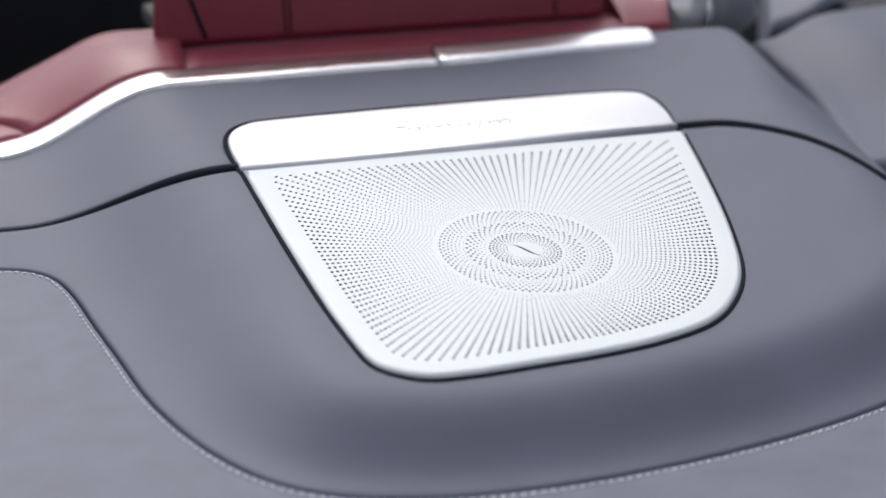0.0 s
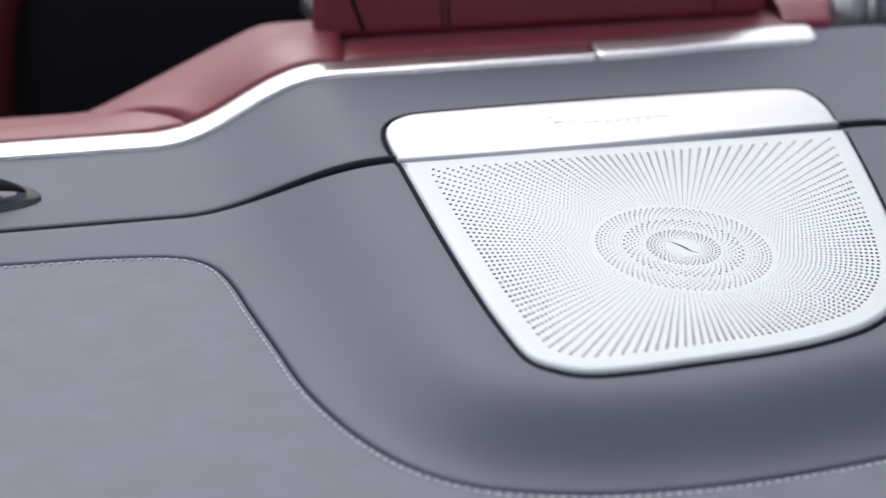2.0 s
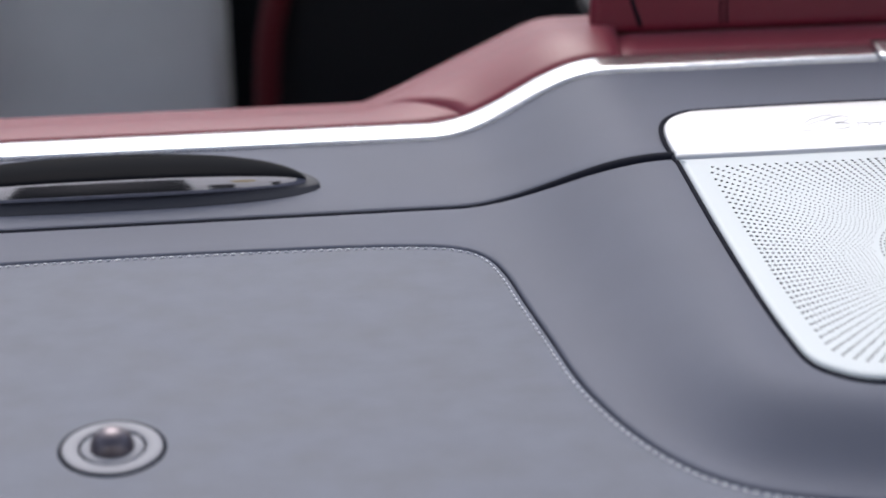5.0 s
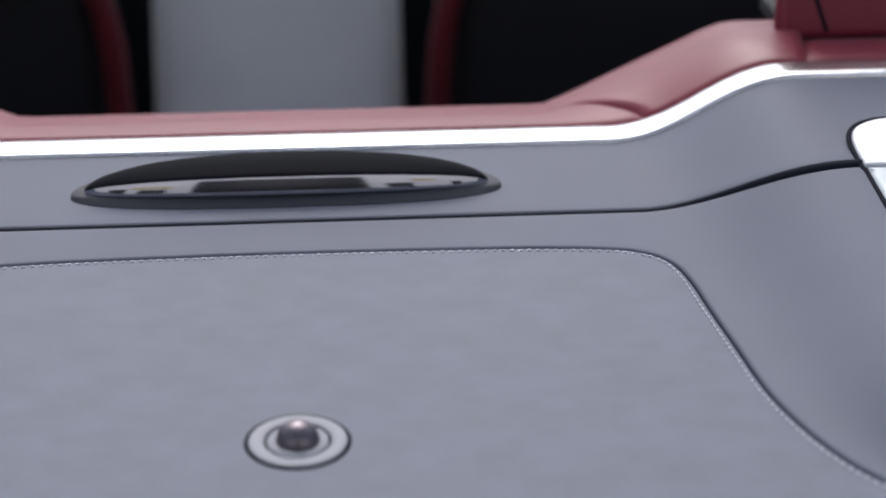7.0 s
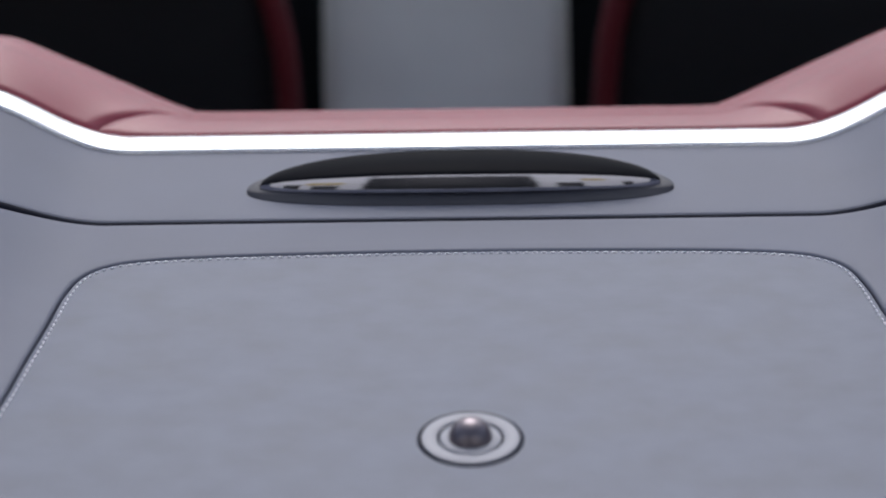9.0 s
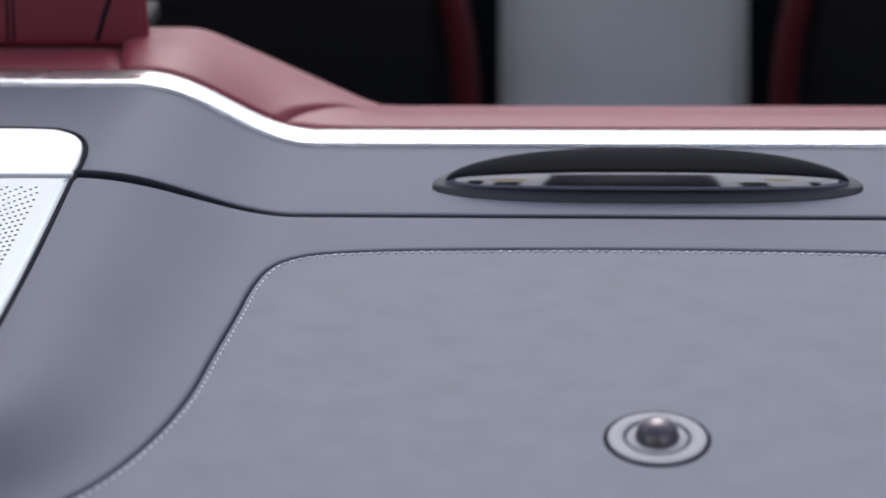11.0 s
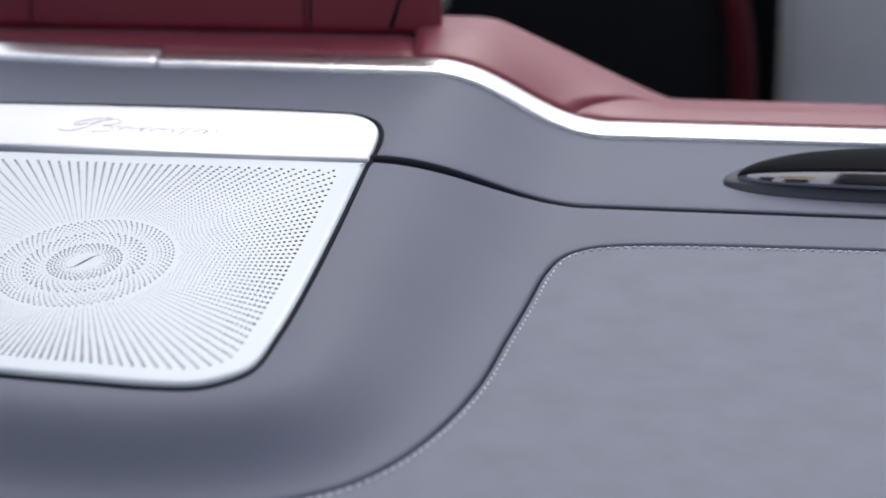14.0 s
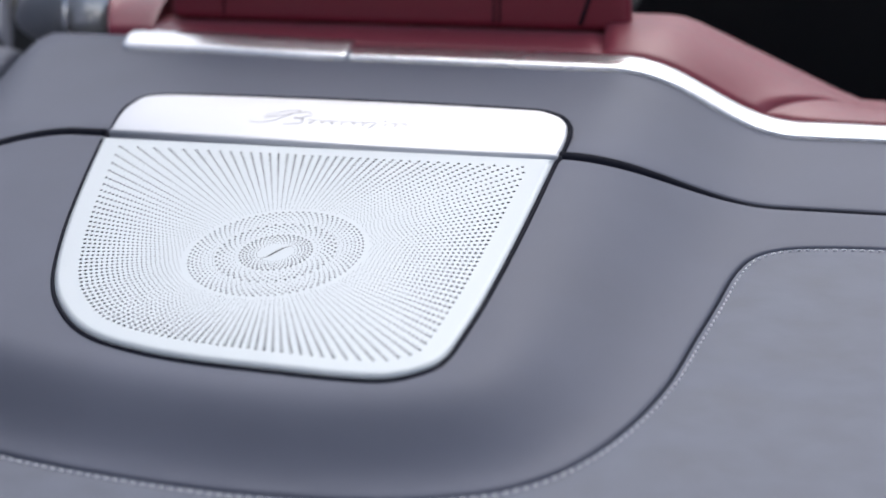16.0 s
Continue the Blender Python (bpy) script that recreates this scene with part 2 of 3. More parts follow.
# unseen pale wall added far behind the camera, dark panels for the gloss to mirror
wall_back = mesh_object("wall_back", rounded_box(-14, 14, -9.4, -9.0, -1.15, 6.6, 0.02, 1), WALL)
tagged(wall_back, "unseen pale wall added for the gloss parts to mirror", "wall", kind="structure")
# invented panels, not real shutters: they break up the mirrored wall
for x0, x1, z0, z1, mt in ((-6.8, -4.8, -1.1, 2.8, DARK_PANEL), (-4.5, -2.5, 2.7, 3.5, OCHRE), (-3.9, -2.6, -1.1, 2.2, DARK_PANEL), (-1.8, 1.5, -1.1, 5.0, DARK_PANEL), (2.0, 2.9, -1.1, 2.4, DARK_PANEL), (3.0, 4.2, 3.2, 4.0, OCHRE), (5.2, 6.4, -1.1, 2.4, DARK_PANEL)):
    part("shutter", rounded_box(x0, x1, -9.02, -8.96, z0, z1, 0.01, 1), mt, wall_back)

# ---------------------------------------------------------------- rear shelf
STITCH = spline([(0.0, -0.0165), (0.05, -0.017), (0.13, -0.0195), (0.172, -0.0235), (0.193, -0.030), (0.2055, -0.043), (0.2115, -0.066), (0.2145, -0.10), (0.2185, -0.14), (0.2235, -0.188),
                 (0.235, -0.232), (0.2525, -0.267), (0.276, -0.2895), (0.308, -0.303), (0.346, -0.311), (0.40, -0.314), (0.46, -0.3105), (0.52, -0.302), (0.58, -0.287), (0.64, -0.264), (0.70, -0.228), (0.745, -0.165), (0.766, -0.10)], 345)
mirror = np.array([-1, 1])
stitch_full = np.vstack([(STITCH * mirror)[:0:-1], STITCH])
shelf = empty("rear_shelf", (0, 0, -0.03))
tagged(shelf, "grey leather rear shelf with raised speaker pods and stitched middle", "parcel shelf")


def child_of(ob, parent):
    ob.parent = parent
    ob.matrix_parent_inverse = Matrix.Translation(parent.location).inverted()
    return ob


def offset_line(line, d):
    t = np.gradient(line, axis=0)
    t /= np.linalg.norm(t, axis=1)[:, None]
    return line + d * np.stack([-t[:, 1], t[:, 0]], 1)


# middle panel, behind the stitched line
mid = offset_line(stitch_full, -0.0007)
loop = np.vstack([mid, [(0.83, -0.09), (0.83, -0.66), (-0.83, -0.66), (-0.83, -0.09)]])
stitched = child_of(panel("stitched_panel", loop, GREY_MAT, 0.012, roll=0.002), shelf)
# pod panel between the stitched line and the seam
front_x = np.linspace(0.712, -0.712, 300)


def gap(x):
    return 0.0017 + 0.0019 * step((np.abs(x) - 0.20) / 0.1)


seam_lo = np.stack([front_x, seam_y(front_x) - gap(front_x)], 1)
loop = np.vstack([offset_line(stitch_full, 0.0007), seam_lo])
child_of(panel("pod_panel", loop, GREY, 0.006, roll=0.0022), shelf)
# front panel between the seam and the metal strip
seam_hi = np.stack([front_x[::-1], seam_y(front_x[::-1]) + gap(front_x[::-1])], 1)
side = spline([(0.716, -0.085), (0.729, -0.045), (0.742, -0.004), (0.756, 0.04), (0.765, 0.075), (0.771, 0.11), (0.774, 0.14), (0.774, 0.163)], 60)
front = np.vstack([side, [(x, 0.168) for x in np.linspace(0.770, 0.0, 72)]])
loop = np.vstack([seam_hi, front, (front * mirror)[:-1][::-1]])
child_of(panel("front_panel", loop, GREY, 0.006, roll=0.003), shelf)
# black piping that lies in the seam
for x0, x1 in ((-0.712, -0.602), (-0.318, 0.318), (0.602, 0.712)):
    xs = np.linspace(x0, x1, 160 if x0 < 0 < x1 else 50)
    p2 = np.stack([xs, seam_y(xs)], 1)
    hh = height(p2)
    path = [(x, y, z - 0.0022) for (x, y), z in zip(p2, hh)]
    pip = child_of(part("seam_piping", tube(path, list(gap(xs) + 0.0006), 12), RUBBER, None, "black piping in the seam"), shelf)
# dark base that shows in the gaps
gx = np.linspace(-0.83, 0.83, 170)
gy = np.linspace(-0.66, 0.17, 90)
flat_pts = np.array([(x, y) for y in gy for x in gx])
gz = (height(flat_pts) - 0.012).reshape(len(gy), len(gx))
rows = [[(x, y, gz[j, i]) for i, x in enumerate(gx)] for j, y in enumerate(gy)]
child_of(part("base_board", sweep(rows), RUBBER, None, "black backing that shows in the seams"), shelf)

# ---------------------------------------------------------------- metal strip
STRIP_X = np.linspace(-0.4935, 0.4935, 268)


def strip_rows(xs, lo, hi, thick):
    """A rounded metal strip across the shelf: near and far edge in plan at each x."""
    rows = []
    hts = height(np.stack([xs, np.full(len(xs), 0.14)], 1))
    for k, x in enumerate(xs):
        a, b, z = lo(x), hi(x), hts[k]
        top = 0.0030 + 0.03 * (b - a) + thick
        prof = [(a, -0.012), (a, 0.0005), (a + 0.0006, 0.0016), (a + 0.0018, 0.0026)]
        prof += [(a + 0.0018 + (b - a - 0.0030) * u, 0.0026 + (top - 0.0026) * u + 0.00025 * math.sin(math.pi * u)) for u in (0.25, 0.5, 0.75, 1.0)]
        prof += [(b - 0.0004, top - 0.0006), (b, top - 0.003), (b, -0.012)]
        rows.append([(x, y, z + dz) for y, dz in prof])
    return rows


strip = empty("metal_strip", (0, 0.14, 0))
tagged(strip, "bright polished aluminium strip along the shelf's front edge", "trim strip")
far = lambda x: 0.1500
near = lambda x: 0.1285 + 0.002 * step((abs(x) - 0.34) / 0.12)
child_of(part("strip_middle", sweep(strip_rows(STRIP_X, near, far, 0.0)), CHROME, None), strip)
for s in (1, -1):
    xs = np.r_[np.linspace(0.4965, 0.654, 60), 0.6565, 0.658, 0.6592, 0.6600, 0.6604] * s
    corner = lambda x: 0.004 * (1 - math.sqrt(max(0.0, 1 - max(0.0, (abs(x) - 0.654) / 0.0064) ** 2)))
    ob = part("strip_end", sweep(strip_rows(xs, lambda x: 0.1305 + 0.006 * step((abs(x) - 0.5) / 0.12) + corner(x), lambda x: 0.1545 + 0.006 * step((abs(x) - 0.5) / 0.12) - corner(x), 0.0024), caps=True), CHROME, None)
    child_of(ob, strip)

# ---------------------------------------------------------------- loudspeakers
C = (0.4364, -0.1447)
OUT = spline([(0.3183, -0.0167), (0.3157, -0.1049), (0.3151, -0.1735), (0.3167, -0.2122), (0.3188, -0.2307), (0.3249, -0.2412), (0.3409, -0.2515), (0.3658, -0.2536), (0.3954, -0.2525), (0.4354, -0.2505), (0.4686, -0.2458), (0.4993, -0.2359), (0.5226, -0.2174), (0.5437, -0.1875), (0.5635, -0.1372), (0.5815, -0.0773), (0.5974, -0.0178)], 150)
BAND = spline([(0.5965, -0.0115), (0.6008, 0.0134), (0.5993, 0.0304), (0.5899, 0.0414), (0.5459, 0.045), (0.4322, 0.0458), (0.352, 0.0440), (0.3365, 0.0412), (0.3262, 0.0342), (0.3205, 0.0235), (0.3180, 0.008), (0.3175, -0.0146)], 110)


def tilt_z(y):
    return 0.0405 + 0.05 * np.minimum(y, 0.0) + 0.09 * np.maximum(y, 0.0)


def band_z(y):
    return 0.0409 + 0.07 * y


SIDES = 8


def circle(x, y, rad):
    return [(x + rad * math.cos(2 * math.pi * k / SIDES), y + rad * math.sin(2 * math.pi * k / SIDES)) for k in range(SIDES)]


def perforation_rows():
    """Holes of the grille: three ringed groups round the centre, then rays that end along the plate's rim."""
    rows = []
    for outer, pitch, rings, n, big in ((0.0190, 0.0018, 6, 40, 0.00072), (0.0314, 0.0019, 6, 42, 0.00078), (0.0458, 0.0021, 7, 78, 0.00070)):
        for k in range(rings):
            r = outer - pitch * k
            for i in range(n):
                a = 2 * math.pi * (i + 0.5 * (k % 2)) / n
                rows.append((C[0] + r * math.cos(a), C[1] + r * math.sin(a), big * (1 - 0.60 * k / (rings - 1))))
    rim = np.vstack([OUT, OUT[:1]])
    for i in range(150):
        d = np.array([math.cos(2 * math.pi * i / 150), math.sin(2 * math.pi * i / 150)])
        reach = np.arange(0.05, 0.26, 0.0005)
        pts = np.array(C) + reach[:, None] * d
        free = inside(pts, OUT) & (edge_distance(pts, rim) > 0.0132) & (pts[:, 1] < -0.0245)
        end = reach[free].max()
        r = end
        while r > 0.0495:
            u = min(1.0, (r - 0.05) / 0.12)
            share = max(0.0, r - 0.05) / (end - 0.05)
            rows.append((C[0] + r * d[0], C[1] + r * d[1], 0.00030 + 0.00066 * share ** 1.15))
            r -= 0.0022 + 0.0016 * u
    return rows


def plate(loop, rise, roll, steps, level=tilt_z, holes=()):
    """A flat plate with rounded rim on the pods' slope; holes are rows of (x, y, radius)."""
    loop = np.array(loop)
    tang = np.roll(loop, -1, 0) - np.roll(loop, 1, 0)
    tang /= np.linalg.norm(tang, axis=1)[:, None]
    nrm = np.stack([-tang[:, 1], tang[:, 0]], 1)
    if not inside(loop[:1] + nrm[:1] * 1e-4, loop)[0]:
        nrm = -nrm
    bm = bmesh.new()
    prev = None
    for off, dz in [(0, -0.012)] + steps:
        r = loop + nrm * off * roll
        ring = [bm.verts.new((x, y, level(y) + rise + dz)) for x, y in r]
        if prev:
            for i in range(len(ring)):
                j = (i + 1) % len(ring)
                bm.faces.new((prev[i], prev[j], ring[j], ring[i]))
        prev = ring
    if not len(holes):
        bm.faces.new(prev)
        return bm
    n = len(prev)
    flat = [Vector((v.co.x, v.co.y)) for v in prev]
    edges = [(i, (i + 1) % n) for i in range(n)]
    for x, y, rad in holes:
        b = len(flat)
        flat += [Vector(c) for c in circle(x, y, rad)]
        edges += [(b + k, b + (k + 1) % SIDES) for k in range(SIDES)]
    v2, _, tris, source, _, _ = geometry.delaunay_2d_cdt(flat, edges, [], 1, 1e-8)
    top = steps[-1][1] + rise
    made = [prev[o[0]] if o and o[0] < n else bm.verts.new((c.x, c.y, level(c.y) + top)) for c, o in zip(v2, source)]
    hole_of = [(o[0] - n) // SIDES if o and o[0] >= n else -1 - i for i, o in enumerate(source)]
    for f in tris:
        if len({hole_of[i] for i in f}) > 1 or hole_of[f[0]] < 0:
            bm.faces.new([made[i] for i in f])
    return bm


def speaker():
    root = empty("speaker_grille", (C[0], C[1], tilt_z(C[1])))
    rim = [(0, 0.0), (0.25, 0.0012), (0.6, 0.0019), (1.0, 0.0022)]
    holes = perforation_rows()
    ob = part("grille_plate", plate(OUT, 0.0, 0.003, rim, holes=holes), GRILLE, None, "pale perforated aluminium plate")
    for f in ob.data.polygons:
        f.use_smooth = f.normal.z < 0.985
    child_of(ob, root)
    child_of(part("name_band", plate(BAND, 0.0004, 0.0025, rim, band_z), ALU, None, "smooth aluminium band"), root)
    # dark joint round both
    ring = np.vstack([OUT, BAND])
    mid_xy = ring.mean(0)
    away = ring - mid_xy
    ring = ring + (0.0009 + 0.0009 * step((ring[:, 1:] + 0.005) / 0.03)) * away / np.linalg.norm(away, axis=1)[:, None]
    path = [(x, y, tilt_z(y) - 0.0008 + 0.0010 * step((y + 0.01) / 0.04)) for x, y in ring]
    child_of(part("gasket", tube(path, 0.0014, 8, True), RUBBER, None, "black joint"), root)
    # cup in each hole, the shade inside put into its near-black colour
    verts, faces = [], []
    for x, y, rad in holes:
        b = len(verts)
        for drop in (0.00005, 0.0011):
            verts += [(px, py, tilt_z(py) + 0.0022 - drop) for px, py in circle(x, y, rad)]
        faces += [[b + k, b + (k + 1) % SIDES, b + SIDES + (k + 1) % SIDES, b + SIDES + k] for k in range(SIDES)]
        faces.append(list(range(b + SIDES, b + 2 * SIDES)))
    me = bpy.data.meshes.new("perforation")
    me.from_pydata(verts, [], faces)
    me.materials.append(HOLE)
    child_of(tagged(new("perforation", me), "round holes in radial rows, the shade inside painted dark", kind="stuff"), ob)
    # small curved mark in the middle
    us = np.linspace(0, 1, 24)
    s = [(C[0] - 0.0060 + 0.0120 * u, C[1] - 0.0070 * math.sin((u - 0.5) * 3.5), tilt_z(C[1]) + 0.0022 - 0.05 * 0.0070 * math.sin((u - 0.5) * 3.5)) for u in us]
    child_of(part("mark", tube(s, [0.00010 + 0.00042 * math.sin(math.pi * u) ** 3 for u in us], 6), HOLE, None), ob)
    return root


right_speaker = speaker()
tagged(right_speaker, "perforated aluminium speaker grille set into a grey leather pod", "speaker grille", "shelf speakers")

# ---------------------------------------------------------------- brake light
brake = empty("brake_light", (0, 0.06, 0))
tagged(brake, "gloss black high brake light pod on the grey shelf", "brake light")


def pod_rows(half, near, far, profile, power, bend=0.5):
    """A long pod across the shelf: profile rows (share of depth, height), drawn in at both ends."""
    rows = []
    for u in np.sin(np.linspace(-1, 1, 70) * math.pi / 2):
        k = max(1 - abs(u) ** power, 0.0) ** bend
        mid_y = near + 0.35 * (far - near)
        rows.append([(half * u, mid_y + (near + (far - near) * d - mid_y) * (0.06 + 0.94 * k), z0 * (0.45 + 0.55 * k) + z * (0.12 + 0.88 * k)) for d, z0, z in profile])
    return rows


LENS = [(0.0, 0.0048, 0.0), (-0.02, 0.0052, 0.0003), (-0.03, 0.0055, 0.0008), (-0.019, 0.0062, 0.0024), (-0.003, 0.0066, 0.0044), (0.018, 0.0068, 0.0066), (0.045, 0.0070, 0.0088)]
COVER = [(0.042, 0.0070, 0.0086), (0.07, 0.0070, 0.0095), (0.12, 0.0070, 0.0101), (0.2, 0.0070, 0.0107), (0.3, 0.0070, 0.0112), (0.45, 0.0070, 0.0111), (0.65, 0.0070, 0.0106), (0.85, 0.0070, 0.0092), (0.97, 0.0070, 0.007), (1.0, 0.006, 0.0)]
PLINTH = [(-0.085, -0.006, 0.0), (-0.08, -0.0004, 0.0006), (-0.055, 0.0, 0.0012), (-0.02, 0.0005, 0.0018), (0.02, 0.001, 0.0028), (0.06, 0.0016, 0.0036), (0.12, 0.002, 0.0040), (0.6, 0.002, 0.0040), (1.0, 0.001, 0.002), (1.02, -0.006, 0.0)]
# one gloss body in two pieces: bright reflection below, painted dark one above
child_of(part("lens", sweep(pod_rows(0.1175, 0.0505, 0.096, LENS, 2.4, 0.56)), GLOSS, None, "lower pod edge in grey mirror metal for bright reflection"), brake)
child_of(part("cover", sweep(pod_rows(0.1175, 0.0505, 0.096, COVER, 2.4, 0.56)), COVER_BLACK, None, "upper pod with its dark reflection painted black"), brake)
child_of(part("plinth", sweep(pod_rows(0.1255, 0.0485, 0.102, PLINTH, 3.0, 0.5)), STEEL, None, "matt dark grey plinth"), brake)

# ---------------------------------------------------------------- ball fitting
ball = empty("ball_fitting", (-0.0006, -0.2172, 0))
tagged(ball, "satin metal ring with a dark chrome ball in the shelf", "fitting")
for nm, prof, mt in (("outer_ring", [(0.0153, -0.001), (0.0153, 0.0008), (0.0156, 0.0011), (0.0219, 0.0011), (0.0224, 0.0008), (0.0226, -0.001)], SATIN),
                     ("joint", [(0.0, 0.0003), (0.0243, 0.0003), (0.0244, -0.001)], RUBBER),
                     ("inner_ring", [(0.0, 0.0009), (0.0137, 0.0009), (0.0141, 0.0006), (0.0142, -0.001)], SATIN)):
    bm = lathe(prof, (-0.0006, -0.2172, 0))
    child_of(part(nm, bm, mt, None), ball)
prof = [(0.0101 * math.cos(a), 0.0004 + 0.0101 * math.sin(a)) for a in np.linspace(-0.05, math.pi / 2, 20)]
child_of(part("ball", lathe(prof, (-0.0006, -0.2172, 0)), BALL, None, "dark chrome ball"), ball)

# ---------------------------------------------------------------- rear seats
seat = empty("rear_bench", (0, 0.22, -0.4))
tagged(seat, "red leather rear seat back with side bolsters", "car seat")


def crest_line(x):
    """Height of the seat's top edge across the car."""
    x = np.abs(x)
    flank = -0.011 + 0.056 * np.clip((x - 0.175) / 0.116, 0, 1)
    soft = sum(-0.011 + 0.056 * np.clip((x + d - 0.175) / 0.116, 0, 1) for d in np.linspace(-0.014, 0.014, 9)) / 9
    return 0.3 * flank + 0.7 * soft


def seat_piece(x0f, x1f, n, depth=0.220, low=0.0, dip=0.0025, back=0.0):
    """One padded piece of the seat back: side edges given as functions of the way round the profile."""
    vs = np.linspace(0, 1, 26)
    xs = np.array([[x0f(v) * (1 - u) + x1f(v) * u for v in vs] for u in np.linspace(0, 1, n)])
    flat = xs.ravel()
    zt = height(np.stack([flat, np.full(flat.size, 0.14)], 1)).reshape(xs.shape)
    zc = crest_line(flat).reshape(xs.shape) - low
    rows = []
    for i, u in enumerate(np.linspace(0, 1, n)):
        row = []
        for j, v in enumerate(vs):
            x, t, c = xs[i, j], zt[i, j], zc[i, j]
            crest = c
            if v < 0.12:
                k = v / 0.12
                y, z = 0.143 + 0.009 * k, t - 0.012 + 0.016 * k
            elif v < 0.7:
                k = (v - 0.12) / 0.58
                y = 0.152 + (depth - 0.152) * k
                z = (t + 0.004) * (1 - k) + crest * k + 0.0035 * math.sin(math.pi * min(k * 1.1, 1.0))
            else:
                k = (v - 0.7) / 0.3
                y = depth + 0.05 * math.sin(k * math.pi / 2)
                z = crest - (1 - math.cos(k * math.pi / 2)) * 0.06 - 0.30 * max(0, k - 0.5)
            e = min(u, 1 - u) * abs(x1f(v) - x0f(v))
            z -= dip * (1 - min(e / 0.008, 1.0)) ** 2 * (1 - 0.8 * step((v - 0.35) / 0.3))
            row.append((x, y + back, z))
        rows.append(row)
    return sweep(rows)


def crease_in(v):
    return 0.228 - 0.055 * step(v / 0.8)


def crease_out(v):
    return 0.326 + 0.02 * v


child_of(part("centre_panel", seat_piece(lambda v: -crease_in(v), crease_in, 90), RED, None), seat)
for s in (1, -1):
    child_of(part("bolster", seat_piece(lambda v: s * crease_in(v), lambda v: s * (crease_out(v) + 0.001), 50, dip=0.0045), RED, None), seat)
    child_of(part("backrest", seat_piece(lambda v: s * crease_out(v), lambda v: s * (0.648 + 0.02 * v), 50, 0.206, 0.006, 0.0045), RED, None), seat)
    child_of(part("outer_bolster", seat_piece(lambda v: s * (0.648 + 0.02 * v), lambda v: s * (0.680 + 0.030 * min(v / 0.7, 1.0)), 20, 0.212, -0.006, 0.0006, 0.017), RED, None), seat)
child_of(part("seat_core", rounded_box(-0.685, 0.685, 0.235, 0.275, -0.7, -0.07, 0.01), BLACK_LEATHER, None, "dark front of the seat back"), seat)


def headrest():
    root = empty("headrest", (0.50, 0.26, 0.06))
    bm = rounded_box(0.321, 0.652, 0.200, 0.305, 0.0395, 0.18, 0.007, 5)
    lean = lambda z: 0.3 * (z - 0.0435)
    for v in bm.verts:
        v.co.y += lean(v.co.z)
        v.co.x += 0.3 * max(0.0, v.co.y - 0.21) if v.co.x < 0.36 else 0.0
    cushion = child_of(part("cushion", bm, RED, None), root)
    # black block added to paint the dark shadow line below the cushion
    child_of(part("underside", rounded_box(0.334, 0.644, 0.203, 0.298, 0.028, 0.0410, 0.003, 2), BLACK_LEATHER, None, "black block standing for the shadow under the headrest"), root)
    for x in (0.332, 0.410, 0.414, 0.610):
        path = [(x + 0.35 * (0.11 - z) * (1 if x < 0.38 else 0), 0.1996 + lean(z), z) for z in np.linspace(0.045, 0.165, 8)]
        child_of(part("seam", tube(path, 0.0014 if x < 0.38 else 0.0007, 6), RUBBER, None), cushion)
    return root


hr = headrest()
tagged(hr, "red leather headrest with dark seams on the rear seat", "headrest", "rear headrests")

# ---------------------------------------------------------------- roll bar ends and side trim
def roll_bar():
    root = empty("roll_bar", (0.74, 0.22, 0.03))
    child_of(part("sleeve", tube([(0.700, 0.218, 0.0390), (0.715, 0.219, 0.038), (0.731, 0.220, 0.037)], 0.024, 24), SLEEVE, None, "satin aluminium sleeve"), root)
    child_of(part("collar", tube([(0.731, 0.220, 0.037), (0.7355, 0.220, 0.0368)], 0.0252, 24), CHROME, None), root)
    child_of(part("end_cap", tube([(0.7355, 0.220, 0.0368), (0.750, 0.221, 0.0355), (0.762, 0.222, 0.0335), (0.772, 0.223, 0.030), (0.779, 0.224, 0.026), (0.783, 0.225, 0.022)], [0.0245, 0.0243, 0.0228, 0.0188, 0.0125, 0.004], 24), CAP, None), root)
    return root


rb = roll_bar()
tagged(rb, "short aluminium bar with grey end cap beside the seat", "bar", "bars")


